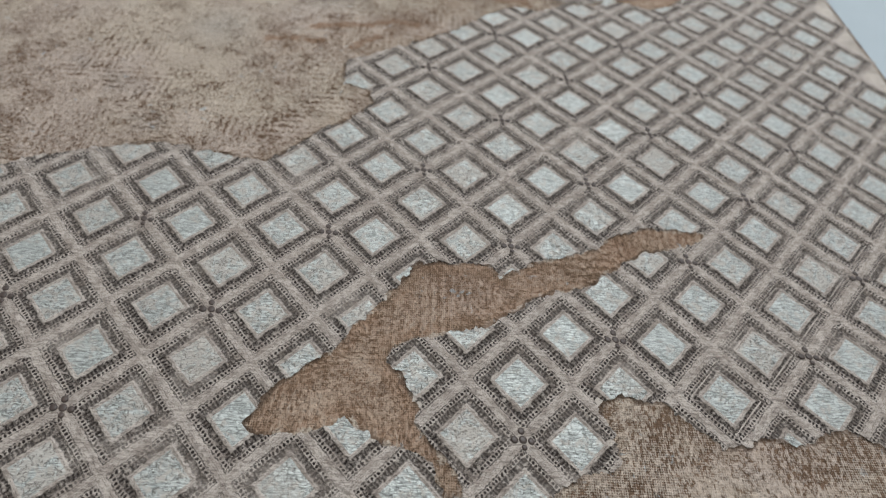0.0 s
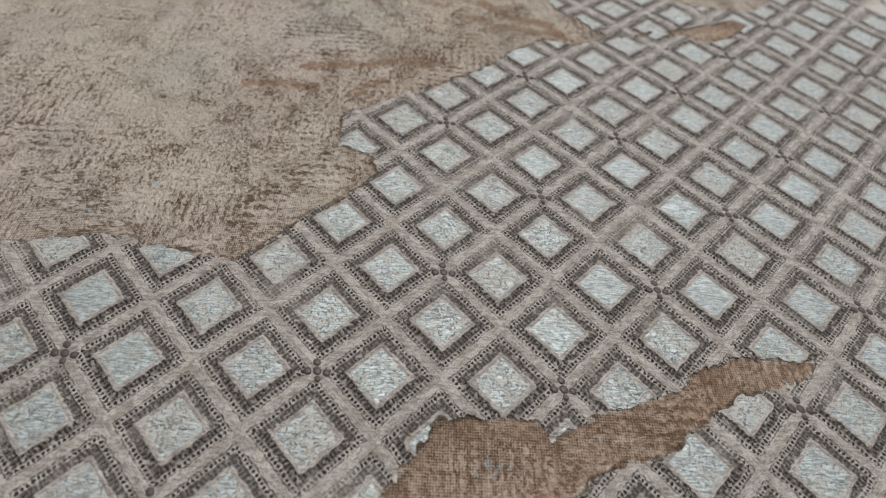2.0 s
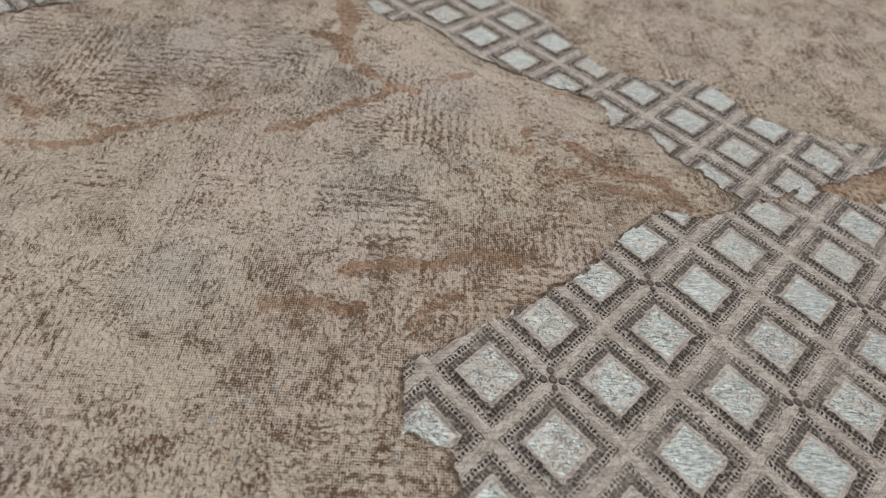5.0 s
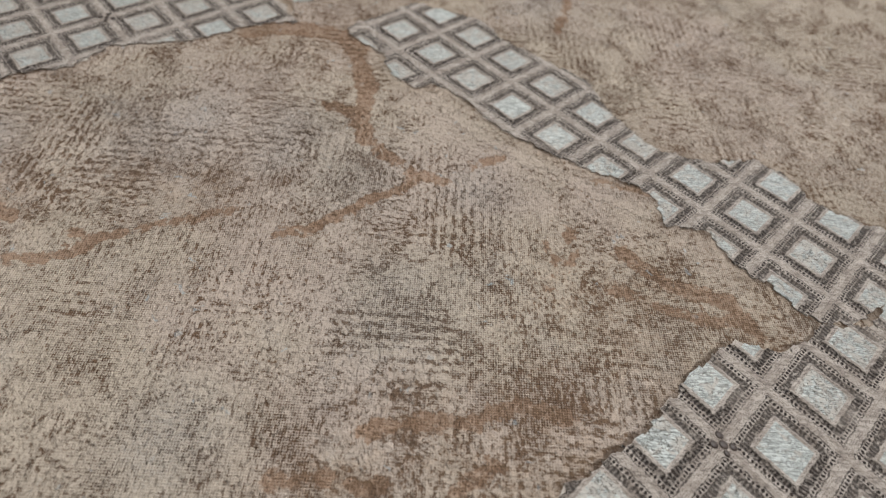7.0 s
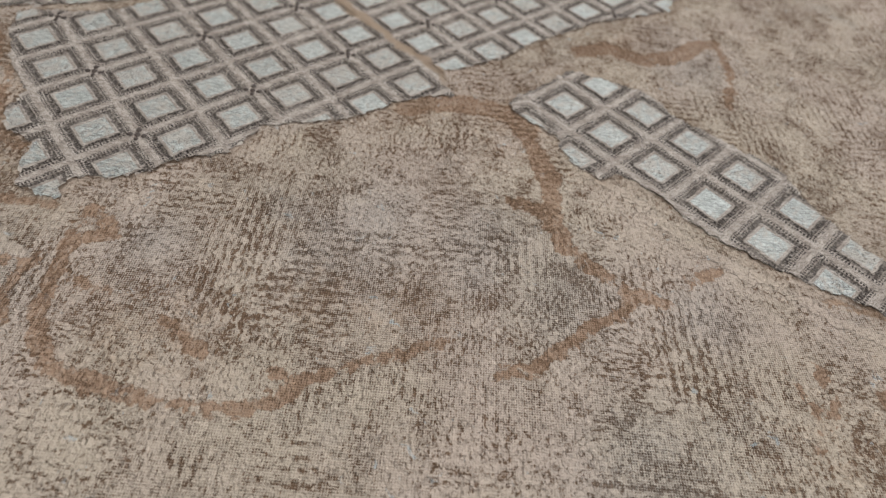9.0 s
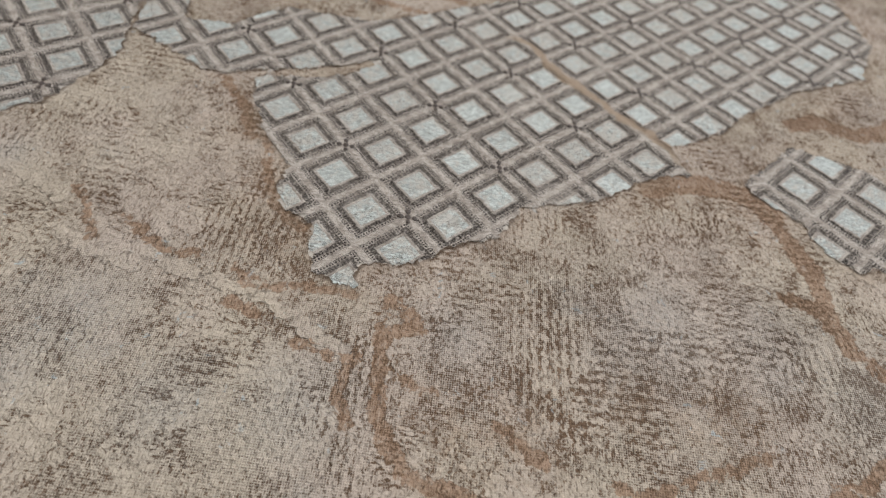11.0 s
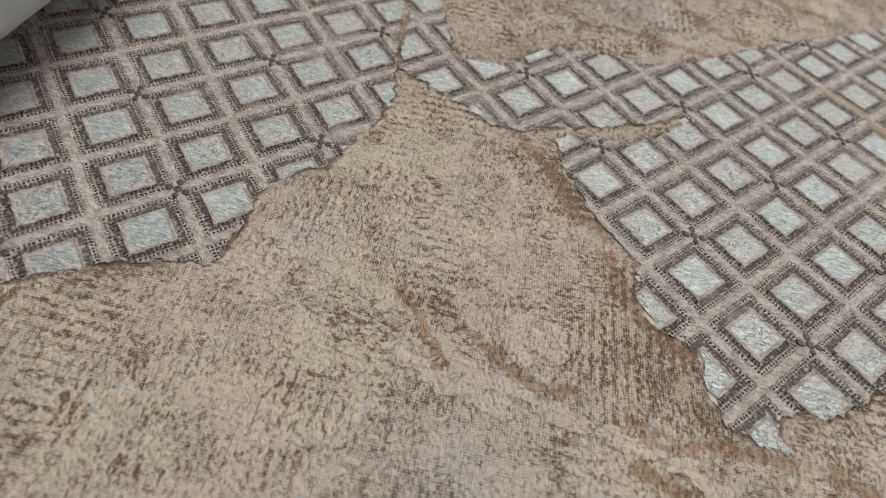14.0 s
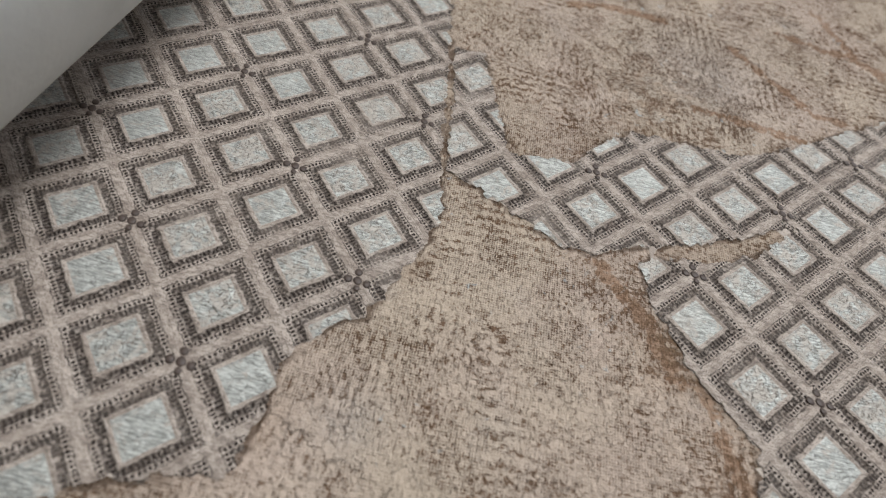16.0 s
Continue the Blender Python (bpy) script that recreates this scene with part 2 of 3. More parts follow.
def make_moulding():
    """Drawn coffer moulding: straps, dotted lines and a dark inner band, by the distance from the middle of the cell."""
    n = Nodes("coffer_moulding_print")
    tc = n.add("ShaderNodeTexCoord")
    sep = n.add("ShaderNodeSeparateXYZ")
    wob = n.add("ShaderNodeTexNoise")
    wob.inputs["Scale"].default_value, wob.inputs["Detail"].default_value = 300, 2
    shifted = n.add("ShaderNodeVectorMath")
    shifted.operation = "ADD"
    n.put(shifted.inputs[0], tc.outputs["Object"])
    rnd = n.rand()
    comb = n.add("ShaderNodeCombineXYZ")
    n.put(comb.inputs[0], n.math("MULTIPLY", rnd, 7.0))
    n.put(comb.inputs[1], n.math("MULTIPLY", rnd, 3.0))
    n.put(shifted.inputs[1], comb.outputs[0])
    vec = shifted.outputs[0]
    n.put(wob.inputs["Vector"], vec)
    n.put(sep.inputs[0], tc.outputs["Object"])
    ax, ay = n.math("ABSOLUTE", sep.outputs[0]), n.math("ABSOLUTE", sep.outputs[1])
    r = n.math("DIVIDE", n.math("MAXIMUM", ax, ay), 0.025)
    r = n.math("ADD", r, n.math("MULTIPLY", n.math("SUBTRACT", wob.outputs[0], 0.5), 0.045))
    r = n.math("ADD", r, n.math("MULTIPLY", n.math("SUBTRACT", n.noise(vec, 1250, 2, 0.6), 0.5), 0.05))
    side = n.math("GREATER_THAN", ax, ay)
    signed = n.mixf(side, sep.outputs[1], sep.outputs[0])
    along_s = n.mixf(side, sep.outputs[0], sep.outputs[1])
    worn = n.noise(vec, 160, 4, 0.65)
    streak = n.noise(vec, 1500, 2, 0.6)
    pale, dusky = (0.58, 0.495, 0.43), (0.4, 0.33, 0.28)
    colour = n.mix(n.step(worn, 0.35, 0.62), dusky, pale)

    def band(lo, hi, w=0.005):
        return n.math("MULTIPLY", n.step(r, lo - w, lo + w), n.step(r, hi - w, hi + w, 1.0, 0.0))
    along_s = n.math("ADD", along_s, n.math("MULTIPLY", n.math("SUBTRACT", wob.outputs[0], 0.5), 0.0016))
    phase = n.math("SINE", n.math("MULTIPLY", along_s, 2 * math.pi / 0.00125))
    # round dots: wide along the middle line of their row, none at its rims
    bulge = n.math("DIVIDE", n.math("SUBTRACT", r, 0.3985), 0.019)
    dot = n.step(n.math("SUBTRACT", phase, n.math("MULTIPLY", n.math("MULTIPLY", bulge, bulge), 1.3)), -0.75, -0.35)
    dash = n.step(phase, -0.5, 0.2)
    keep = n.step(worn, 0.27, 0.43, 0.3, 1.0)
    place = n.add("ShaderNodeNewGeometry").outputs["Position"]
    faded = n.step(n.noise(place, 38, 4, 0.6), 0.54, 0.66, 1.0, 0.55)
    keep = n.math("MULTIPLY", keep, faded)
    # the sides that are drawn as lying in the shade are darker
    shade = n.step(n.math("MULTIPLY", signed, n.mixf(side, -1.0, 1.0)), -0.001, 0.001, 0.88, 1.0)
    dark = n.mix(n.step(streak, 0.3, 0.7), (0.02, 0.0145, 0.013), (0.055, 0.04, 0.034))
    speck = n.step(n.noise(vec, 900, 3, 0.65), 0.41, 0.49, 0.22, 1.0)
    inner = n.math("MULTIPLY", n.math("MULTIPLY", band(0.284, 0.366, 0.006), shade), n.math("MULTIPLY", keep, n.math("MULTIPLY", speck, n.math("MULTIPLY_ADD", dash, 0.3, 0.7))))
    colour = n.mix(n.math("MULTIPLY", band(0.248, 0.256, 0.004), n.math("MULTIPLY", keep, n.step(streak, 0.4, 0.6, 0.1, 0.7))), colour, dark)
    colour = n.mix(inner, colour, dark)
    colour = n.mix(n.math("MULTIPLY", dot, keep), colour, dark)
    colour = n.mix(n.math("MULTIPLY", n.math("MULTIPLY", band(0.427, 0.443, 0.004), n.step(n.noise(vec, 900, 2), 0.40, 0.52, 0.25, 1.0)), n.math("MULTIPLY", keep, 0.9)), colour, dark)
    colour = n.mix(n.math("MULTIPLY", band(0.483, 0.491, 0.004), n.math("MULTIPLY", keep, n.step(n.noise(vec, 700, 2), 0.44, 0.54, 0.0, 0.75))), colour, (0.13, 0.09, 0.074))
    colour = n.mix(n.math("MULTIPLY", band(0.462, 0.470, 0.005), n.math("MULTIPLY", keep, n.step(streak, 0.45, 0.56, 0.0, 0.8))), colour, (0.15, 0.105, 0.085))
    colour = n.mix(n.step(streak, 0.55, 0.8, 0.0, 0.35), colour, n.mix(0.5, colour, (0.16, 0.115, 0.09)))
    turned, pulled = n.add("ShaderNodeMapping"), n.add("ShaderNodeMapping")
    n.put(turned.inputs[0], place)
    turned.inputs[2].default_value = (0, 0, radians(-45))
    n.put(pulled.inputs[0], turned.outputs[0])
    pulled.inputs[3].default_value = (0.45, 1.5, 1)
    grit = n.noise(pulled.outputs[0], 750, 4, 0.7)
    colour = n.mix(n.step(grit, 0.51, 0.57, 0.0, 0.7), colour, n.mix(0.6, colour, (0.12, 0.09, 0.075)))
    colour = n.mix(smear(n), colour, (0.37, 0.26, 0.18))
    beads = n.math("ADD", dot, n.math("MULTIPLY", inner, 1.2))
    n.bump(n.math("SUBTRACT", n.math("MULTIPLY", grit, 0.8), n.math("MULTIPLY", beads, 0.7)), 0.0009, 1.0)
    return n.finish(colour, 0.62, 0.0, 0.15)


def make_silver():
    n = Nodes("silver_foil_print")
    tc = n.add("ShaderNodeTexCoord")
    rnd = n.rand()
    comb = n.add("ShaderNodeCombineXYZ")
    n.put(comb.inputs[0], n.math("MULTIPLY", rnd, 9.0))
    n.put(comb.inputs[1], n.math("MULTIPLY", rnd, 4.0))
    m = n.add("ShaderNodeMapping")
    n.put(m.inputs[0], tc.outputs["Object"])
    n.put(m.inputs[1], comb.outputs[0])
    m.inputs[2].default_value = (0, 0, radians(-45))
    flat = n.add("ShaderNodeMapping")
    n.put(flat.inputs[0], m.outputs[0])
    flat.inputs[3].default_value = (0.22, 1.6, 1)
    lines = n.noise(flat.outputs[0], 1500, 3, 0.6, 0.5)
    blot = n.noise(m.outputs[0], 260, 4, 0.68, 0.8)
    vein = n.noise(m.outputs[0], 420, 3, 0.6, 1.5)
    worn = n.math("ADD", blot, n.math("MULTIPLY", n.math("SUBTRACT", rnd, 0.5), 0.16))
    colour = n.mix(n.step(lines, 0.38, 0.6), (0.36, 0.362, 0.337), (0.68, 0.685, 0.642))
    scuff = n.step(worn, 0.47, 0.60, 0.0, 0.75)
    colour = n.mix(scuff, colour, (0.56, 0.49, 0.425))
    crack = n.math("MULTIPLY", n.step(n.math("ABSOLUTE", n.math("SUBTRACT", vein, 0.5)), 0.0, 0.03, 1.0, 0.0), n.step(rnd, 0.1, 0.6, 0.5, 0.95))
    colour = n.mix(crack, colour, (0.2, 0.17, 0.148))
    n.bump(n.math("SUBTRACT", lines, n.math("MULTIPLY", crack, 0.6)), 0.0004, 0.9)
    place = n.add("ShaderNodeNewGeometry").outputs["Position"]
    colour = n.mix(n.step(n.noise(place, 38, 4, 0.6), 0.56, 0.68, 0.0, 0.3), colour, (0.58, 0.5, 0.43))
    colour = n.mix(smear(n), colour, (0.40, 0.29, 0.205))
    return n.finish(colour, n.mixf(scuff, 0.52, 0.62), n.mixf(scuff, 0.4, 0.0), 0.3)


def make_stud():
    n = Nodes("dark_stud_print")
    g = n.noise(n.coords(), 900, 3)
    return n.finish(n.mix(g, (0.04, 0.028, 0.024), (0.13, 0.092, 0.075)), 0.45, 0.0, 0.4)


def make_plain(name, a, b, scale, rough, depth=0.0, spec=0.4):
    n = Nodes(name)
    g = n.noise(n.coords(), scale, 5, 0.6)
    if depth:
        n.bump(g, depth, 0.6)
    return n.finish(n.mix(n.step(g, 0.3, 0.7), a, b), rough, 0.0, spec)


def make_paper():
    """Uncoated back of the paper, with sparse flecks."""
    n = Nodes("white_backing_paper")
    g = n.noise(n.coords(), 30, 4)
    f = n.noise(n.coords(), 420, 2)
    c = n.mix(n.step(g, 0.3, 0.7), (0.62, 0.635, 0.625), (0.69, 0.705, 0.695))
    c = n.mix(n.step(f, 0.74, 0.8, 0.0, 0.5), c, (0.38, 0.38, 0.37))
    n.bump(f, 0.0002, 0.5)
    return n.finish(c, 0.6, 0.0, 0.35)


PLASTER, STRAP, MOULDING, SILVER, STUD, PAPER = make_plaster(), make_strap(), make_moulding(), make_silver(), make_stud(), make_paper()
TABLE = make_plain("white_tabletop_laminate", (0.42, 0.46, 0.475), (0.45, 0.49, 0.51), 9, 0.7, 0.0, 0.15)
WALL = make_plain("white_wall_paint", (0.72, 0.71, 0.69), (0.78, 0.77, 0.75), 6, 0.8, 0.001)
FLOOR = make_plain("grey_floor_screed", (0.22, 0.2, 0.18), (0.3, 0.28, 0.26), 5, 0.6, 0.001)


# ---------------------------------------------------------------- helpers
def mesh_object(name, bm, material, parent=None, label="", smooth=False):
    me = bpy.data.meshes.new(name)
    bm.to_mesh(me)
    bm.free()
    me.materials.append(material)
    if smooth:
        me.polygons.foreach_set("use_smooth", np.ones(len(me.polygons), bool))
    ob = new(name, me)
    ob.parent = parent
    return tagged(ob, label)


def box(bm, x0, x1, y0, y1, z0, z1):
    bmesh.ops.create_cube(bm, size=1, matrix=Matrix.LocRotScale(((x0 + x1) / 2, (y0 + y1) / 2, (z0 + z1) / 2), None, (x1 - x0, y1 - y0, z1 - z0)))


# ---------------------------------------------------------------- the lie of the paper
WAVES = (-0.00005, 0.01763, 0.01117, -0.02144, -0.06903, 0.08444, -0.25761, 0.00681, -0.33077, -0.19842)


def level_off(v, lo, hi, soft=0.03):
    """v itself between lo and hi, levelling off softly outside."""
    v = np.asarray(v, float)
    return np.clip(v, lo, hi) + soft * np.tanh((v - np.clip(v, lo, hi)) / soft)


def lie(x, y):
    """Height of the gently waving paper over the table plane."""
    x, y = level_off(x, -0.74, -0.02) + 0.33, level_off(y, 0.02, 0.34) - 0.17
    return sum(k * q for k, q in zip(WAVES, (1, x, y, x * x, y * y, x * y, x ** 3, x * x * y, x * y * y, y ** 3)))


def tilt(x, y):
    h = 0.004
    return Vector((float(lie(x - h, y) - lie(x + h, y)) / (2 * h), float(lie(x, y - h) - lie(x, y + h)) / (2 * h), 1)).normalized()


# outlines of the torn mosaic fields, in centimetres
FIELD_BROAD = [(-28, -2), (-25.4, 2.6), (-25.4, 3.5), (-24.1, 5.9), (-22.8, 8.0), (-22.2, 8.4), (-20.2, 9.8), (-18.9, 10.7), (-18.8, 12.6), (-19, 13.8), (-18.7, 15.1),
               (-19, 16.6), (-19.8, 17.1), (-21, 16.5), (-22.4, 17.7), (-22, 19.4), (-21.4, 22), (-21.1, 24), (-21.1, 26.8), (-20.9, 28.7), (-19.7, 29.5), (-19.3, 30.4),
               (-19.2, 31.6), (-18, 33), (-18.2, 35.0), (-18, 38.8), (-15.9, 40.7), (-15.8, 43.3), (-15.1, 47.9), (-14, 60), (40, 60), (40, -25), (-24, -25)]
FIELD_STRIP = [(-18.6, 32.3), (-19.6, 31.5), (-21.2, 31.7), (-22.1, 31.5), (-23.8, 32.1), (-25, 31.1), (-25.7, 31.8), (-26.6, 32), (-28.8, 31.1), (-30.2, 30.6), (-32.7, 30.1),
               (-34.7, 30.3), (-36.2, 30), (-36.5, 29.1), (-37.8, 28.9), (-39.4, 29.6), (-41.6, 29.3), (-42.1, 29.7), (-42.1, 33.9), (-40.4, 34.9), (-38.7, 35.6), (-37.2, 35.2),
               (-34.4, 35.6), (-32.3, 36), (-30.3, 34.9), (-27.8, 34.4), (-25.8, 35.5), (-24.7, 37.3), (-23.3, 37.7), (-21.8, 37), (-20.1, 37.6), (-18.6, 38.4), (-17.6, 38.8), (-17.9, 35)]
FIELD_MIDDLE = [(-65.1, 12.5), (-63.1, 13.1), (-60.7, 13.9), (-60.2, 14.4), (-59.5, 16.1), (-58.5, 18.1), (-57.2, 21.7), (-57.3, 19.2), (-57.9, 17.6), (-59.1, 16), (-59, 15.4),
                (-57.6, 14.7), (-55.5, 14.1), (-53.5, 14), (-52.8, 13.1), (-51.8, 12.7), (-50.5, 13.3), (-49.6, 12.5), (-48.6, 12.2), (-47.2, 12.9), (-48.1, 13.6), (-47.3, 14.7),
                (-46.7, 15.9), (-46.9, 16.5), (-46.1, 18.5), (-46.6, 20.3), (-45.9, 21.8), (-45.2, 23), (-44.9, 24.6), (-44.7, 26.2), (-43.8, 27.9), (-45.4, 28.7), (-45, 29.9),
                (-44.6, 32.2), (-44.8, 33.7), (-44.3, 38.4), (-42.7, 43), (-44, 47), (-49, 51), (-53.5, 47)]
FIELD_MIDDLE += [(-56.5, 38), (-58.3, 31.5), (-59.2, 27.2), (-60.2, 22.9), (-61.4, 21.6), (-63.3, 19.7), (-63.5, 17.9), (-63.2, 16.6), (-64.7, 14.8), (-66.6, 15.8), (-69.1, 17.2),
                 (-70.0, 16.35), (-67.1, 14.15)]
FIELD_ROLL = [(-72, 17.6), (-70.2, 16.2), (-67.3, 14), (-66, 12.9), (-63.6, 11.3), (-62.7, 9.7), (-61.8, 7.4), (-62, 6.8), (-61.8, 5.2), (-60.8, 4.2), (-60, 3), (-60.7, 2),
              (-61.4, 0.7), (-61.9, -1.2), (-62.2, -2), (-64, -5), (-70, -10), (-95, -10), (-95, 20), (-80, 22)]
GAP_CRACK = [(-10.1, 4.2), (-10.4, 5.3), (-10.2, 7.7), (-10.5, 9.6), (-10.6, 10.7), (-10.9, 12.1), (-10.2, 12.8), (-9, 14), (-8.4, 13.9), (-8, 15.2), (-6.8, 17.6), (-6.7, 19),
             (-5.9, 20.3), (-4.4, 21.8), (-4.2, 21.3), (-4.6, 20.3), (-5.4, 19), (-5.8, 17.3), (-5.8, 16.3), (-6.9, 14.3), (-7.1, 12.9), (-7.4, 11.9), (-8.1, 10.8), (-8.6, 10),
             (-8.9, 9), (-8.6, 8.7), (-8, 8.7), (-6.8, 8.4), (-6.5, 8), (-5.5, 7.9), (-4.9, 8), (-3.9, 7.7), (-4.3, 7.2), (-5.1, 7.5), (-5.9, 7.4), (-7.1, 6.7), (-8.1, 6.5),
             (-8.4, 5.6), (-9, 4.8), (-9.7, 4.1)]
GAP_CORNER = [(-3, 12.9), (-2.6, 13.6), (-1.4, 14.5), (-0.7, 14.5), (0.6, 14.7), (1.2, 15.4), (1.3, 16), (2.1, 16.4), (2.6, 16.9), (2.8, 17.9), (3.6, 18.5), (4.3, 18.6), (9, 17),
              (4, 6), (-3, 7), (-2, 10.5), (-1.3, 11.7), (-1.8, 12.2), (-2, 11.9), (-2, 12.4), (-2.7, 12.5)]
GAP_SLIT = [(-18, 34.3), (-17.2, 36), (-16.1, 39.2), (-15.3, 39.2), (-15.2, 37), (-15.9, 35.5), (-16.8, 35.1)]

# brown seams: points and half width, in centimetres
SEAMS_STREAM = [
    (0.19, [(-39.7, 11.6), (-38.9, 12.2), (-38, 12.9), (-36.9, 14), (-36.5, 15), (-36.7, 15.6), (-36.3, 16.5), (-36.1, 17.3), (-35.5, 18.5), (-35, 19.6)]),
    (0.2, [(-33.2, 20.3), (-32.7, 21), (-32.6, 22), (-32.5, 23.4), (-32.2, 24.7), (-32.2, 25.5), (-33.1, 25.6), (-33.7, 25.4), (-34.3, 25.2)]),
    (0.27, [(-37.7, 25.5), (-36.9, 25.9), (-35.5, 25.8)]),
    (0.31, [(-39.1, 28.3), (-37.7, 27.7), (-37.3, 27.2)]),
    (0.23, [(-40.7, 13.6), (-39.8, 13.9), (-39.2, 14)]),
    (0.23, [(-46.2, 13.6), (-45.3, 14), (-44.7, 13.7), (-45, 13.2)]),
    (0.18, [(-31.5, 27.6), (-31.3, 28.3), (-31.1, 29)]),
]
SEAMS_STREAM += [
    (0.19, [(-37.3, 15.3), (-36.4, 15.5)]),
    (0.19, [(-28, 30.9), (-27.2, 31.4), (-26.3, 32.1)]),
    (0.25, [(-45.8, 13), (-44.3, 11.9), (-43.1, 10.9), (-41.3, 10.6), (-39.7, 11.6)]),
    (0.35, [(-35.1, 25.4), (-36.2, 26), (-37.5, 27.2), (-38.9, 28), (-40.3, 28.9)]),
    (0.6, [(-40.3, 28.9), (-41.5, 29.1), (-43.5, 27.6), (-44.3, 25.8)]),
]
SEAMS_FAR = [
    (0.52, [(-42.9, 35.7), (-42.3, 37.1), (-40.6, 37.8), (-39.8, 39.5), (-39.7, 41.5)]),
    (0.23, [(-39.4, 42.5), (-37.4, 40.7), (-35.9, 38)]),
    (0.21, [(-64.9, 27.8), (-63.3, 27.7), (-61.8, 27.6), (-60.4, 27.5), (-59.5, 28.2)]),
    (0.21, [(-64.9, 34.6), (-63.7, 34.1), (-61.6, 33.2), (-60.3, 33)]),
    (0.21, [(-64.6, 31.1), (-63.5, 31.9), (-62.2, 32.5)]),
    (0.2, [(-70.3, 22.9), (-69.3, 24.8), (-67.6, 26.4)]),
    (0.19, [(-63, 23.1), (-61.1, 24.6), (-59.3, 25.8)]),
    (0.22, [(-62.3, 32.8), (-60.7, 33.2), (-59, 34.7)]),
]
SEAMS_BROAD = [
    (0.13, [(-27.2, 27.1), (-26.3, 26.6), (-25.8, 25.5)]),
    (0.14, [(-27.1, 28.1), (-26.2, 27.5), (-26, 26.7)]),
    (0.23, [(-26.1, 18.3), (-25.4, 19.5), (-24.5, 20.5), (-23.8, 22.1), (-22.6, 22.8)]),
    (0.18, [(-26.7, 15.7), (-25.9, 16.8), (-24.6, 17.9)]),
    (0.19, [(-23.2, 18.8), (-23.3, 19.7), (-23.2, 20.4)]),
    (0.19, [(-24.7, 27.3), (-23.2, 27.8), (-21.9, 28.6), (-20.9, 29.7)]),
    (0.2, [(-36.9, 26.2), (-34.9, 25.5), (-32.6, 25.7), (-31.4, 26.2)]),
    (0.3, [(-20.4, 29.5), (-21.8, 29.9), (-23.2, 29), (-25.2, 28.8)]),
]
SEAMS_SLOPE = [
    (0.17, [(-56.7, 7.2), (-55.2, 7), (-54.2, 6.8)]),
    (0.2, [(-54.4, 7.9), (-53.3, 8.3), (-52.4, 8.5), (-51.5, 9.4)]),
    (0.18, [(-50.4, 10), (-49.2, 10.4), (-48.4, 11.6), (-47.1, 12.8)]),
    (0.21, [(-49.2, 9.4), (-48.2, 9.9)]),
    (0.19, [(-45.2, 11.5), (-44.5, 10.5), (-43.5, 10.1)]),
    (0.15, [(-46.7, 10.3), (-45.5, 11.1)]),
    (0.14, [(-44.6, 12.1), (-43.5, 12.3), (-42.7, 12.8)]),
    (0.21, [(-55.7, 14.2), (-53.6, 13.1), (-52, 12.6), (-50.5, 12.8)]),
    (0.23, [(-59.8, 14.4), (-57.6, 14.2), (-55.8, 13.5)]),
]
SEAMS = SEAMS_STREAM + SEAMS_FAR + SEAMS_BROAD + SEAMS_SLOPE
CREAM_RIDGES = [
    (0.2, [(-55.6, 7.1), (-54.3, 7.2), (-53.2, 7.5), (-52.2, 8.4)]),
    (0.15, [(-53.5, 8.8), (-52.4, 8.7)]),
    (0.19, [(-59.4, 5.4), (-57.8, 6.1), (-56.8, 6.8)]),
    (0.22, [(-51.8, 8.3), (-50.2, 9.4), (-48.7, 10.4), (-46.7, 10.9), (-45.4, 11.3)]),
    (0.23, [(-55, 6.1), (-53.6, 6.6), (-52.3, 7.4)]),
    (0.25, [(-60.9, 4.7), (-59.5, 5.3), (-56.6, 6.6)]),
    (0.22, [(-37.1, 28.9), (-35.3, 29.3), (-32.4, 29.2), (-30.5, 29.6), (-29, 30.2), (-27.5, 30.3), (-25.8, 31)]),
]
BROWN_SPOTS = [(-23.6, 26.3, 2.6), (-22.9, 22.1, 2.2), (-23.1, 19.3, 1.4), (-53.2, 13.0, 1.6), (-50.6, 12.0, 1.6), (-56.5, 14.2, 1.4), (-41.5, 12.2, 1.6), (-40, 13.9, 1.6), (-42, 37.8, 1.8),
               (-20.8, 29.4, 1.6), (-41, 28.6, 2.2), (-43.8, 25.6, 1.5), (-24, 28, 2.0), (-64.5, 22, 2.5), (-38.4, 17.6, 1.6), (-36.6, 19.4, 1.4), (-25, 19.4, 1.6), (-25.6, 16.6, 1.3)]
GREY_SPOTS = [(-28.1, 21.2, 2.2), (-39.8, 20.3, 2.5), (-37, 23.3, 2.2), (-29.2, 14.6, 1.6), (-33.9, 23.9, 2.2), (-39.9, 18.4, 1.4), (-29, 21.8, 1.6), (-30.4, 26.9, 1.4),
              (-38.7, 39.5, 2.0), (-51.5, 5.2, 2.2), (-47.3, 6.4, 1.6), (-51.1, 3.3, 1.6), (-45, 9.3, 1.8), (-43.8, 14.7, 1.2), (-64.2, 24.8, 3.0), (-59.7, 5.9, 0.8), (-40, 21, 2.0)]

PALE_SPOTS = [(-59, 4, 4), (-55, 1, 5), (-51, 5, 5), (-61, 10, 3), (-57, 10.5, 3), (-40, 10, 4), (-36, 12, 4), (-36, 16, 3), (-31, 17, 4), (-28, 29, 3.5), (-33, 28.5, 3), (-29, 12, 4), (-45, 7, 4)]


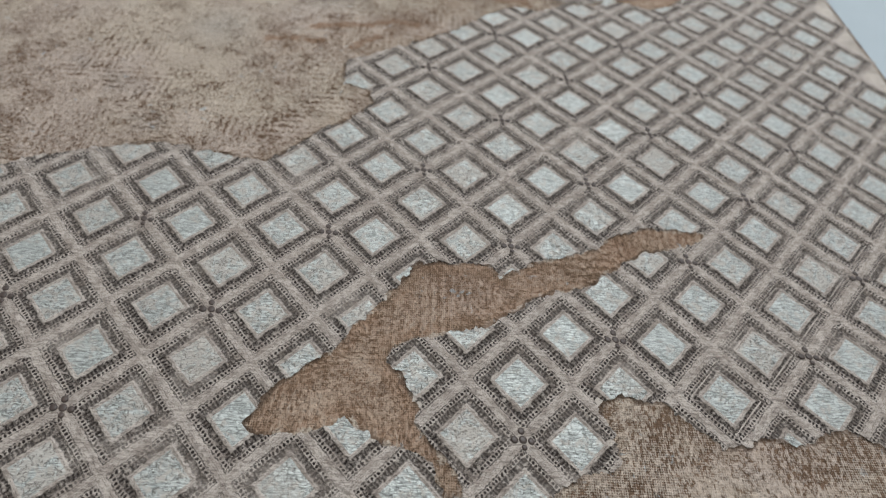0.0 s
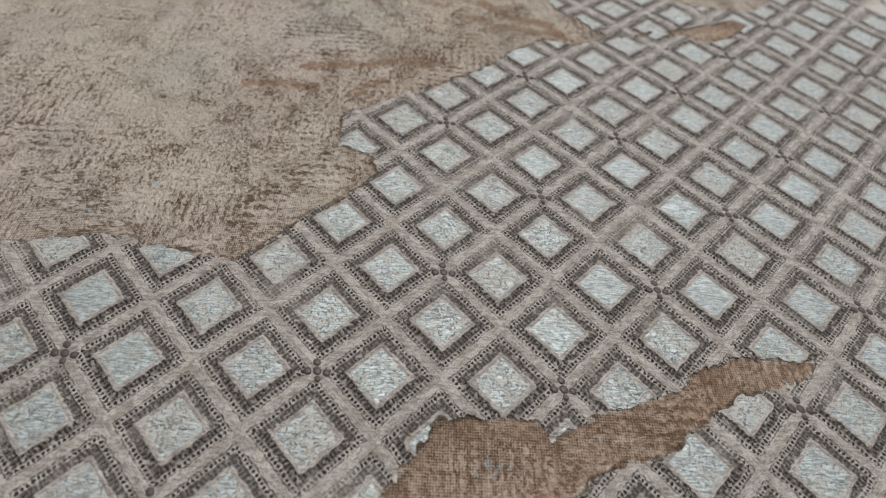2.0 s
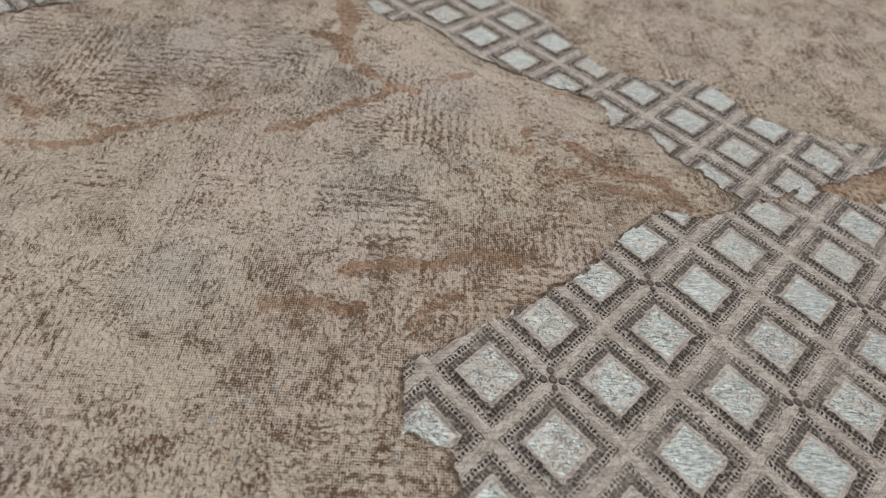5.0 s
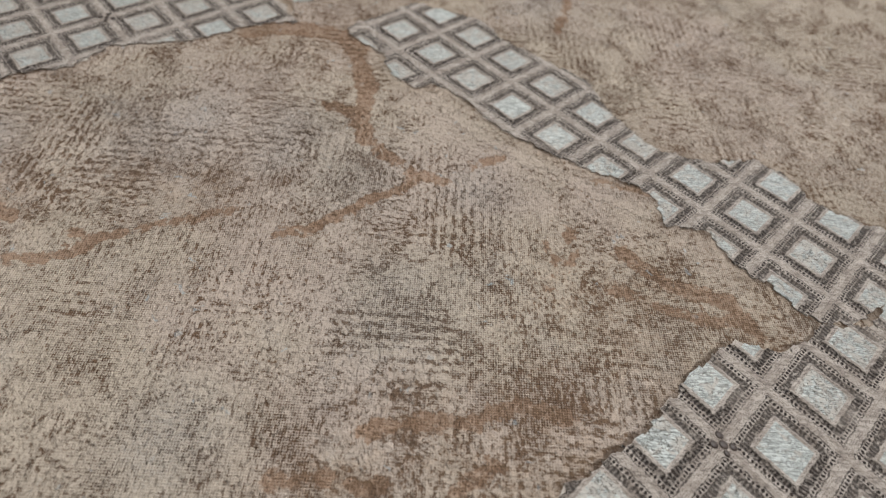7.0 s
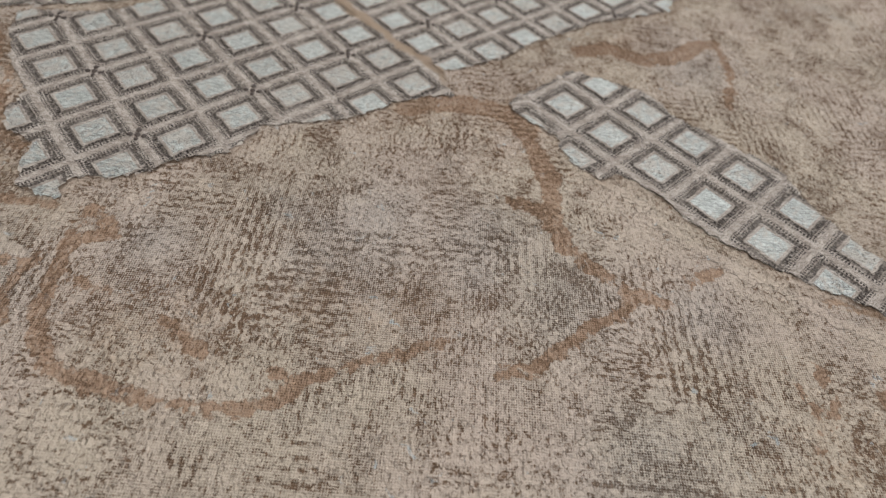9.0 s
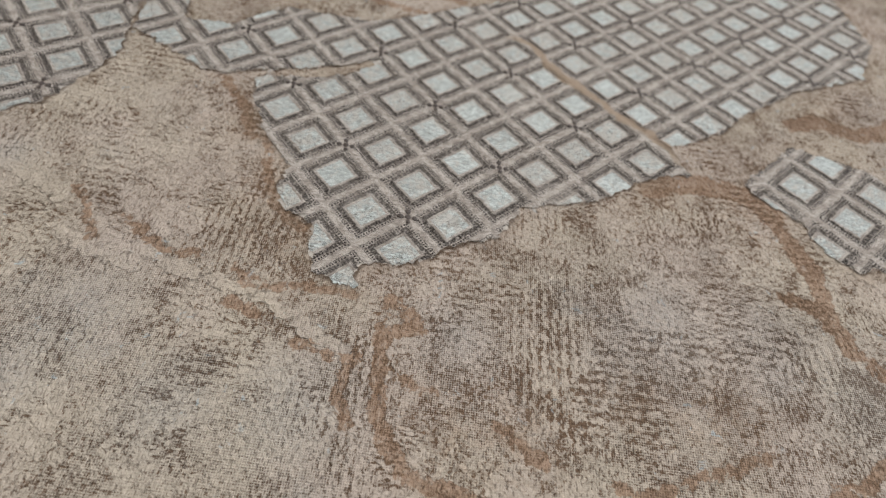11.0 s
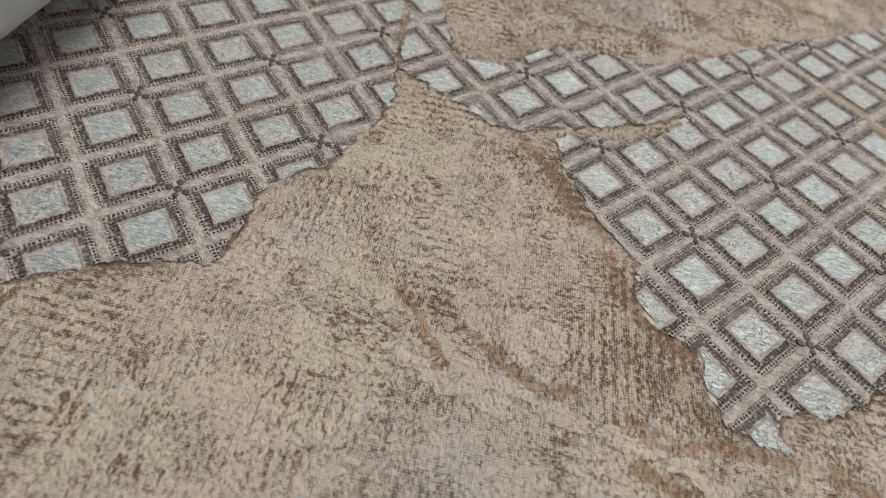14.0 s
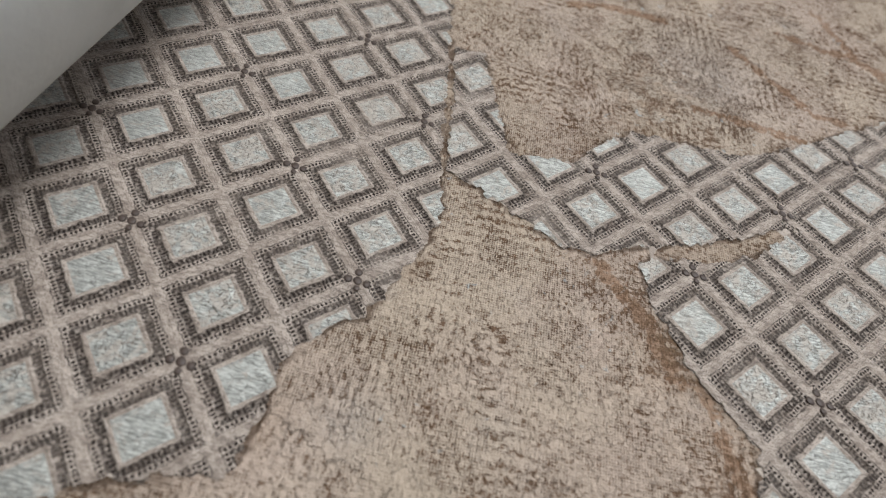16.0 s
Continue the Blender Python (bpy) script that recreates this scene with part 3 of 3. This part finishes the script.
def signed(poly, x, y):
    """Distance to a closed outline, positive inside."""
    p = np.array(poly) / 100
    q = np.roll(p, -1, axis=0)
    best, inside = np.full(x.shape, 1e9), np.zeros(x.shape, bool)
    for (ax, ay), (bx, by) in zip(p, q):
        dx, dy = bx - ax, by - ay
        f = np.clip(((x - ax) * dx + (y - ay) * dy) / (dx * dx + dy * dy + 1e-12), 0, 1)
        best = np.minimum(best, (x - ax - f * dx) ** 2 + (y - ay - f * dy) ** 2)
        if dy:
            inside ^= ((ay > y) != (by > y)) & (x < dx * (y - ay) / dy + ax)
    return np.where(inside, 1, -1) * np.sqrt(best)


def ribbon(lines, x, y):
    """Distance inside the nearest of some open lines with a half width."""
    best = np.full(x.shape, -1.0)
    for half, pts in lines:
        p = np.array(pts) / 100
        for (ax, ay), (bx, by) in zip(p[:-1], p[1:]):
            dx, dy = bx - ax, by - ay
            f = np.clip(((x - ax) * dx + (y - ay) * dy) / (dx * dx + dy * dy), 0, 1)
            best = np.maximum(best, half / 100 - np.hypot(x - ax - f * dx, y - ay - f * dy))
    return best


def spots(items, x, y):
    out = np.zeros(x.shape)
    for cx, cy, r in items:
        out = np.maximum(out, np.exp(-((x - cx / 100) ** 2 + (y - cy / 100) ** 2) / (r / 100) ** 2))
    return out


def jag(x, y):
    """Raggedness of torn edges, from a few waves of unlike length and way."""
    out = 0.0
    for k, (fx, fy, amp) in enumerate(((610, 270, 0.30), (-330, 740, 0.30), (1270, -520, 0.22), (450, 1490, 0.2), (2100, 1300, 0.12), (-1500, 2300, 0.12))):
        out = out + amp * np.sin(fx * x + fy * y + 2.1 * np.sin(0.31 * fy * x - 0.27 * fx * y + k) + 1.7 * k)
    return 0.0014 * out


def field_broad(x, y):
    s = np.minimum(signed(FIELD_BROAD, x, y), -signed(GAP_CRACK, x, y))
    return np.minimum(np.minimum(s, -signed(GAP_CORNER, x, y)), -signed(GAP_SLIT, x, y)) + jag(x, y)


def field_strip(x, y):
    return signed(FIELD_STRIP, x, y) + jag(x, y)


def field_middle(x, y):
    return signed(FIELD_MIDDLE, x, y) + jag(x, y)


def field_roll(x, y):
    return signed(FIELD_ROLL, x, y) + jag(x, y)


# ---------------------------------------------------------------- room
TOP = -0.019          # table top, under the lowest wave of the paper


def room():
    # unseen shell, assumed, to close the place and bounce the lamps' light
    lo, t, top = 2.6, 0.2, 2.2
    cx, cy = -0.3, 0.2
    bm = bmesh.new()
    box(bm, cx - lo - t, cx + lo + t, cy - lo - t, cy + lo + t, -0.95, -0.75)
    tagged(mesh_object("floor", bm, FLOOR), "grey screed floor of the room", kind="structure")
    bm = bmesh.new()
    # assumed roof opening, out of view, for the lamp added overhead
    sx0, sx1, sy0, sy1 = -1.15, 0.25, 0.25, 1.35
    box(bm, cx - lo - t, sx0, cy - lo - t, cy + lo + t, top, top + 0.2)
    box(bm, sx1, cx + lo + t, cy - lo - t, cy + lo + t, top, top + 0.2)
    box(bm, sx0, sx1, cy - lo - t, sy0, top, top + 0.2)
    box(bm, sx0, sx1, sy1, cy + lo + t, top, top + 0.2)
    tagged(mesh_object("ceiling", bm, WALL), "unseen white ceiling with an added opening for the overhead lamp", kind="structure")
    lamp = bpy.data.lights.new("added_overhead_lamp", "AREA")
    lamp.shape, lamp.size, lamp.size_y, lamp.energy, lamp.color = "RECTANGLE", sx1 - sx0 - 0.05, sy1 - sy0 - 0.05, OVERHEAD_LAMP_WATTS, (0.92, 0.98, 1.0)
    new("added_overhead_lamp", lamp).location = ((sx0 + sx1) / 2, (sy0 + sy1) / 2, top + 0.1)
    for name, x0, x1, y0, y1 in (("wall_south", cx - lo - t, cx + lo + t, cy - lo - t, cy - lo), ("wall_west", cx - lo - t, cx - lo, cy - lo, cy + lo), ("wall_east", cx + lo, cx + lo + t, cy - lo, cy + lo)):
        bm = bmesh.new()
        box(bm, x0, x1, y0, y1, -0.75, top)
        tagged(mesh_object(name, bm, WALL), "plain white painted wall", kind="structure")
    # the unseen north wall has an assumed opening, which holds an added lamp
    bm = bmesh.new()
    y0, y1 = cy + lo, cy + lo + t
    box(bm, cx - lo - t, cx - 1.5, y0, y1, -0.75, top)
    box(bm, cx + 1.5, cx + lo + t, y0, y1, -0.75, top)
    box(bm, cx - 1.5, cx + 1.5, y0, y1, -0.75, 0.5)
    box(bm, cx - 1.5, cx + 1.5, y0, y1, 2.1, top)
    tagged(mesh_object("wall_north", bm, WALL), "unseen white painted wall with an added wide opening for a lamp", kind="structure")
    # weak lamp added in that opening, for side light on the relief
    lamp = bpy.data.lights.new("added_north_lamp", "AREA")
    lamp.shape, lamp.size, lamp.size_y, lamp.energy, lamp.color = "RECTANGLE", 2.9, 1.55, NORTH_LAMP_WATTS, (0.92, 0.98, 1.0)
    new("added_north_lamp", lamp).matrix_world = look((cx, cy + lo + 0.1, 1.3), (cx, cy, 0.6))


room()


def table():
    ob = tagged(new("table"), "large white laminate table under the paper", "table")
    ob.location = (-0.25, 0.25, -0.75)
    bm = bmesh.new()
    box(bm, -0.95, 0.95, -0.85, 0.85, TOP + 0.75 - 0.03, TOP + 0.75)
    bmesh.ops.bevel(bm, geom=bm.edges[:], offset=0.003, segments=2, affect="EDGES")
    mesh_object("tabletop", bm, TABLE, ob)
    for sx in (-0.88, 0.88):
        for sy in (-0.78, 0.78):
            bm = bmesh.new()
            box(bm, sx - 0.03, sx + 0.03, sy - 0.03, sy + 0.03, 0, TOP + 0.72)
            mesh_object("leg", bm, TABLE, ob)


table()

# ---------------------------------------------------------------- wallpaper
END, WIDTH_LO, WIDTH_HI = 0.270, -0.12, 0.94
ROLL_AT, ROLL_WAY, ROLL_R = Vector((-0.7532, 0.0350, 0.0)), Vector((-0.65606, 0.75471, 0)), 0.05
ROOT = 0.5 ** 0.5


def roll_line(v):
    """Where across the sheet the roll rests on it."""
    ru, rv = (ROLL_AT.x + ROLL_AT.y) * ROOT, (ROLL_AT.y - ROLL_AT.x) * ROOT
    wu, wv = (ROLL_WAY.x + ROLL_WAY.y) * ROOT, (ROLL_WAY.y - ROLL_WAY.x) * ROOT
    return ru + (v - rv) * wu / wv


def wallpaper():
    nu, nv = 300, 420
    v = np.linspace(WIDTH_LO, WIDTH_HI, nv)
    s = np.linspace(0, 1, nu)
    V, Sg = np.meshgrid(v, s, indexing="ij")
    start = roll_line(V) - 0.004
    U = start + Sg * (END - start)
    x, y = ((U - V) * ROOT).ravel(), ((U + V) * ROOT).ravel()
    z = lie(x, y)
    top = np.stack([x, y, z], 1)
    low = np.stack([x, y, z - 0.0006], 1)
    idx = np.arange(nu * nv).reshape(nv, nu)
    a, b, c, d = idx[:-1, :-1].ravel(), idx[:-1, 1:].ravel(), idx[1:, 1:].ravel(), idx[1:, :-1].ravel()
    faces = np.stack([a, b, c, d], 1)
    ring = np.concatenate([idx[0, :], idx[1:, -1], idx[-1, -2::-1], idx[-2:0:-1, 0]])
    nxt = np.roll(ring, -1)
    m = nu * nv
    side = np.stack([ring, ring + m, nxt + m, nxt], 1)
    faces = np.concatenate([faces, faces[:, ::-1] + m, side])
    me = bpy.data.meshes.new("wallpaper")
    me.from_pydata(np.concatenate([top, low]).tolist(), [], faces.tolist())
    me.materials.append(PLASTER)
    me.polygons.foreach_set("use_smooth", np.ones(len(me.polygons), bool))
    mosaic = np.maximum(np.maximum(field_broad(x, y), field_strip(x, y)), np.maximum(field_middle(x, y), field_roll(x, y)))
    layers = {"mosaic": mosaic, "stain": np.maximum(ribbon(SEAMS, x, y), np.maximum(signed(GAP_CRACK, x, y), signed(GAP_SLIT, x, y))),
              "brown": np.maximum(spots(BROWN_SPOTS, x, y), np.clip(1 + signed(GAP_CORNER, x, y) / 0.01, 0, 0.4)), "grey": spots(GREY_SPOTS, x, y), "pale": spots(PALE_SPOTS, x, y),
              "cream": np.clip(1 + ribbon(CREAM_RIDGES, x, y) / 0.002, 0, 1)}
    for name, values in layers.items():
        at = me.attributes.new(name, "FLOAT", "POINT")
        at.data.foreach_set("value", np.concatenate([values, values]).astype(np.float32))
    ob = new("wallpaper", me)
    return tagged(ob, "unrolled embossed wallpaper with worn plaster and torn silver mosaic print", "wallpaper")


paper = wallpaper()


def paper_roll():
    """The rest of the wallpaper, rolled up print inwards, lying on the sheet."""
    bm = bmesh.new()
    turns, seg, thick = 9, 72, 0.0006
    length, back = 1.06, 0.30
    axis, out = ROLL_WAY, Vector((-ROLL_WAY.y, ROLL_WAY.x, 0))
    prev = None
    for i in range(turns * seg + 1):
        a = -math.pi / 2 + 2 * math.pi * i / seg
        r = ROLL_R - 0.0009 * i / seg
        quad = []
        for rr in (r, r - thick):
            off = out * (rr * math.cos(a)) + Vector((0, 0, rr * math.sin(a)))
            quad += [bm.verts.new(off - axis * back), bm.verts.new(off + axis * (length - back))]
        if prev:
            for p, q, flip in ((0, 1, 0), (2, 3, 1)):
                f = (prev[p], prev[q], quad[q], quad[p])
                bm.faces.new(f[::-1] if flip else f)
            bm.faces.new((prev[0], quad[0], quad[2], prev[2]))
            bm.faces.new((prev[1], prev[3], quad[3], quad[1]))
        prev = quad
    bmesh.ops.recalc_face_normals(bm, faces=bm.faces[:])
    ob = mesh_object("wallpaper_roll", bm, PAPER, None, "rolled-up rest of the wallpaper showing its white paper back", True)
    ob.location = (ROLL_AT.x, ROLL_AT.y, float(lie(ROLL_AT.x, ROLL_AT.y)) + ROLL_R + 0.0008)
    return tagged(ob, category="wallpaper roll")


paper_roll()


# ---------------------------------------------------------------- mosaic fields
HALF = 0.0125
STOPS = (0.0, 0.06, 0.12, 0.18, 0.23, 0.262, 0.30, 0.338, 0.372, 0.405, 0.445, 0.47, 0.5)
RISE = (0.0002, 0.0002, 0.0002, 0.0002, 0.0001, 0.00028, -0.00005, -0.0001, 0.0002, 0.00015, 0.0003, 0.0004, 0.0004)
LINES = np.array([-s for s in STOPS[:0:-1]] + list(STOPS)) * 2 * HALF


def rise(x, y):
    r = np.maximum(np.abs(x), np.abs(y)) / (2 * HALF)
    return np.interp(r, STOPS, RISE)


def coffer_faces(lo, hi):
    """Faces of the cell between two distances from its middle."""
    n = len(LINES)
    out = []
    for i in range(n - 1):
        for j in range(n - 1):
            r = max(abs(LINES[i] + LINES[i + 1]), abs(LINES[j] + LINES[j + 1])) / 2 / (2 * HALF)
            if lo <= r < hi:
                out.append((i, j))
    return out


def snap(inside, x, y):
    """Draws points that stick out over a torn edge back onto it."""
    h = 0.0003
    for _ in range(2):
        d = inside(x, y)
        gx, gy = (inside(x + h, y) - inside(x - h, y)) / (2 * h), (inside(x, y + h) - inside(x, y - h)) / (2 * h)
        k = np.where(d < 0, -d, 0) / np.maximum(gx * gx + gy * gy, 0.3)
        far = np.hypot(k * gx, k * gy)
        k = k * np.minimum(1, 0.0016 / np.maximum(far, 1e-9))
        x, y = x + k * gx, y + k * gy
    return x, y


def cell_mesh(name, material, lo, hi, lift, keep=None, place=None):
    n = len(LINES)
    ids, verts, faces = {}, [], []

    def vert(i, j):
        if (i, j) not in ids:
            ids[i, j] = len(verts)
            x, y = LINES[i], LINES[j]
            verts.append((x, y, float(rise(x, y)) + lift))
        return ids[i, j]
    cells = coffer_faces(lo, hi)
    if keep is not None:
        mid = np.array([((LINES[i] + LINES[i + 1]) / 2, (LINES[j] + LINES[j + 1]) / 2, 0) for i, j in cells])
        m = np.array(place)
        wx = mid @ m[:3, :3].T + m[:3, 3]
        ok = keep(wx[:, 0], wx[:, 1]) > -0.0002
        cells = [c for c, o in zip(cells, ok) if o]
    if len(cells) < 3:
        return None
    for i, j in cells:
        faces.append((vert(i, j), vert(i + 1, j), vert(i + 1, j + 1), vert(i, j + 1)))
    if keep is not None:
        at = np.array(verts)
        w = np.concatenate([at[:, :2], np.zeros((len(at), 1))], 1) @ m[:3, :3].T + m[:3, 3]
        sx, sy = snap(keep, w[:, 0], w[:, 1])
        moved = np.stack([sx - w[:, 0], sy - w[:, 1], np.zeros(len(w))], 1) @ np.linalg.inv(m[:3, :3]).T
        at[:, :2] += moved[:, :2]
        verts = at.tolist()
    me = bpy.data.meshes.new(name)
    me.from_pydata(verts, [], faces)
    me.materials.append(material)
    return me


FRAME_MESH = cell_mesh("coffer_frame", MOULDING, 0.23, 0.51, 0.0003)
TILE_MESH = cell_mesh("silver_tile", SILVER, 0.0, 0.23, 0.0003)


def stud_mesh():
    bm = bmesh.new()
    for along, up, r in ((-0.0027, -0.0004, 0.0013), (0.0, -0.0003, 0.0014), (0.0026, -0.0007, 0.0012), (-0.0005, 0.0023, 0.00125), (0.0004, -0.0026, 0.001)):
        x, y = (along - up) * ROOT, (along + up) * ROOT
        bmesh.ops.create_icosphere(bm, subdivisions=2, radius=1, matrix=Matrix.LocRotScale((x, y, 0.0001), None, (r, r * 0.85, 0.00032)))
    me = bpy.data.meshes.new("rosette")
    bm.to_mesh(me)
    bm.free()
    me.materials.append(STUD)
    me.polygons.foreach_set("use_smooth", np.ones(len(me.polygons), bool))
    return me


STUD_MESH = stud_mesh()


def field(label, inside, origin, e1, e2, window, look_at, dots=True):
    """One torn mosaic field: a raised ground with coffered cells and dark studs at every second crossing."""
    x0, x1, y0, y1 = window
    g = 0.0016
    nx, ny = int((x1 - x0) / g), int((y1 - y0) / g)
    X, Y = np.meshgrid(x0 + g * np.arange(nx + 1), y0 + g * np.arange(ny + 1), indexing="ij")
    inn = inside(X.ravel(), Y.ravel()).reshape(X.shape)
    U = (X + Y) * ROOT
    ok = (inn > -0.0011) & (U < END - 0.001) & (U > roll_line((Y - X) * ROOT) - 0.004)
    quad = ok[:-1, :-1] & ok[1:, :-1] & ok[1:, 1:] & ok[:-1, 1:]
    idx = np.arange(X.size).reshape(X.shape)
    f = np.stack([idx[:-1, :-1][quad], idx[1:, :-1][quad], idx[1:, 1:][quad], idx[:-1, 1:][quad]], 1)
    used, inv = np.unique(f, return_inverse=True)
    fx, fy = snap(inside, X.ravel()[used], Y.ravel()[used])
    me = bpy.data.meshes.new("mosaic_field")
    me.from_pydata(np.stack([fx, fy, lie(fx, fy) + 0.00006], 1).tolist(), [], inv.reshape(-1, 4).tolist())
    me.materials.append(STRAP)
    ground = new("mosaic_field", me)
    ground.parent = paper
    tagged(ground, label)
    e1, e2 = Vector((*e1, 0)) / 2, Vector((*e2, 0)) / 2
    turn = (math.atan2(e1.y, e1.x) + math.atan2(-e2.x, e2.y)) / 2
    scale = Vector((e1.length / (2 * HALF), e2.length / (2 * HALF), 1))
    n = 0
    for i in range(-14, 16):
        for j in range(-14, 18):
            c = Vector((*origin, 0)) + e1 * (i + 0.5) + e2 * (j + 0.5)
            if not (x0 < c.x < x1 and y0 < c.y < y1) or not look_at(c.x, c.y):
                continue
            u = (c.x + c.y) * ROOT
            if u > END - 0.012 or u < roll_line((c.y - c.x) * ROOT) - 0.002:
                continue
            d = float(inside(np.array([c.x]), np.array([c.y]))[0])
            if d < -0.018:
                continue
            nz = tilt(c.x, c.y)
            q = Vector((0, 0, 1)).rotation_difference(nz)
            m = Matrix.LocRotScale((c.x, c.y, float(lie(c.x, c.y)) - 0.0001), q @ Euler((0, 0, turn)).to_quaternion(), scale)
            if d > 0.0185:
                parts = (("coffer_frame", FRAME_MESH), ("silver_tile", TILE_MESH))
            else:
                parts = (("coffer_frame", cell_mesh("coffer_frame", MOULDING, 0.23, 0.51, 0.0003, inside, m)), ("silver_tile", cell_mesh("silver_tile", SILVER, 0.0, 0.23, 0.0003, inside, m)))
            for name, data in parts:
                if data is not None:
                    ob = new(name, data)
                    ob.parent = ground
                    ob.matrix_basis = m
            if dots and i % 2 == 0 and j % 2 == 0:
                p = c - e1 / 2 - e2 / 2
                if float(inside(np.array([p.x]), np.array([p.y]))[0]) > 0.001:
                    ob = new("rosette", STUD_MESH)
                    ob.parent = ground
                    ob.matrix_basis = Matrix.LocRotScale((p.x, p.y, float(lie(p.x, p.y)) + 0.0006), q @ Euler((0, 0, turn)).to_quaternion(), None)


field("broad torn field of silver coffered mosaic", field_broad, (-0.1415, 0.1044), (0.0512, -0.0016), (-0.0005, 0.0497), (-0.29, 0.16, -0.06, 0.53), lambda x, y: y - x > 0.02)
field("narrow strip of silver coffered mosaic", field_strip, (-0.3429, 0.3036), (0.0494, 0.0), (0.0, 0.0514), (-0.44, -0.16, 0.27, 0.40), lambda x, y: True, False)
field("torn field of silver coffered mosaic with a slit", field_middle, (-0.5337, 0.1656), (0.0458, -0.0020), (0.0, 0.0478), (-0.71, -0.41, 0.10, 0.52), lambda x, y: True)
field("field of silver coffered mosaic under the roll", field_roll, (-0.6297, 0.0323), (0.0442, -0.0038), (0.0012, 0.0469), (-0.90, -0.58, -0.11, 0.23), lambda x, y: True)
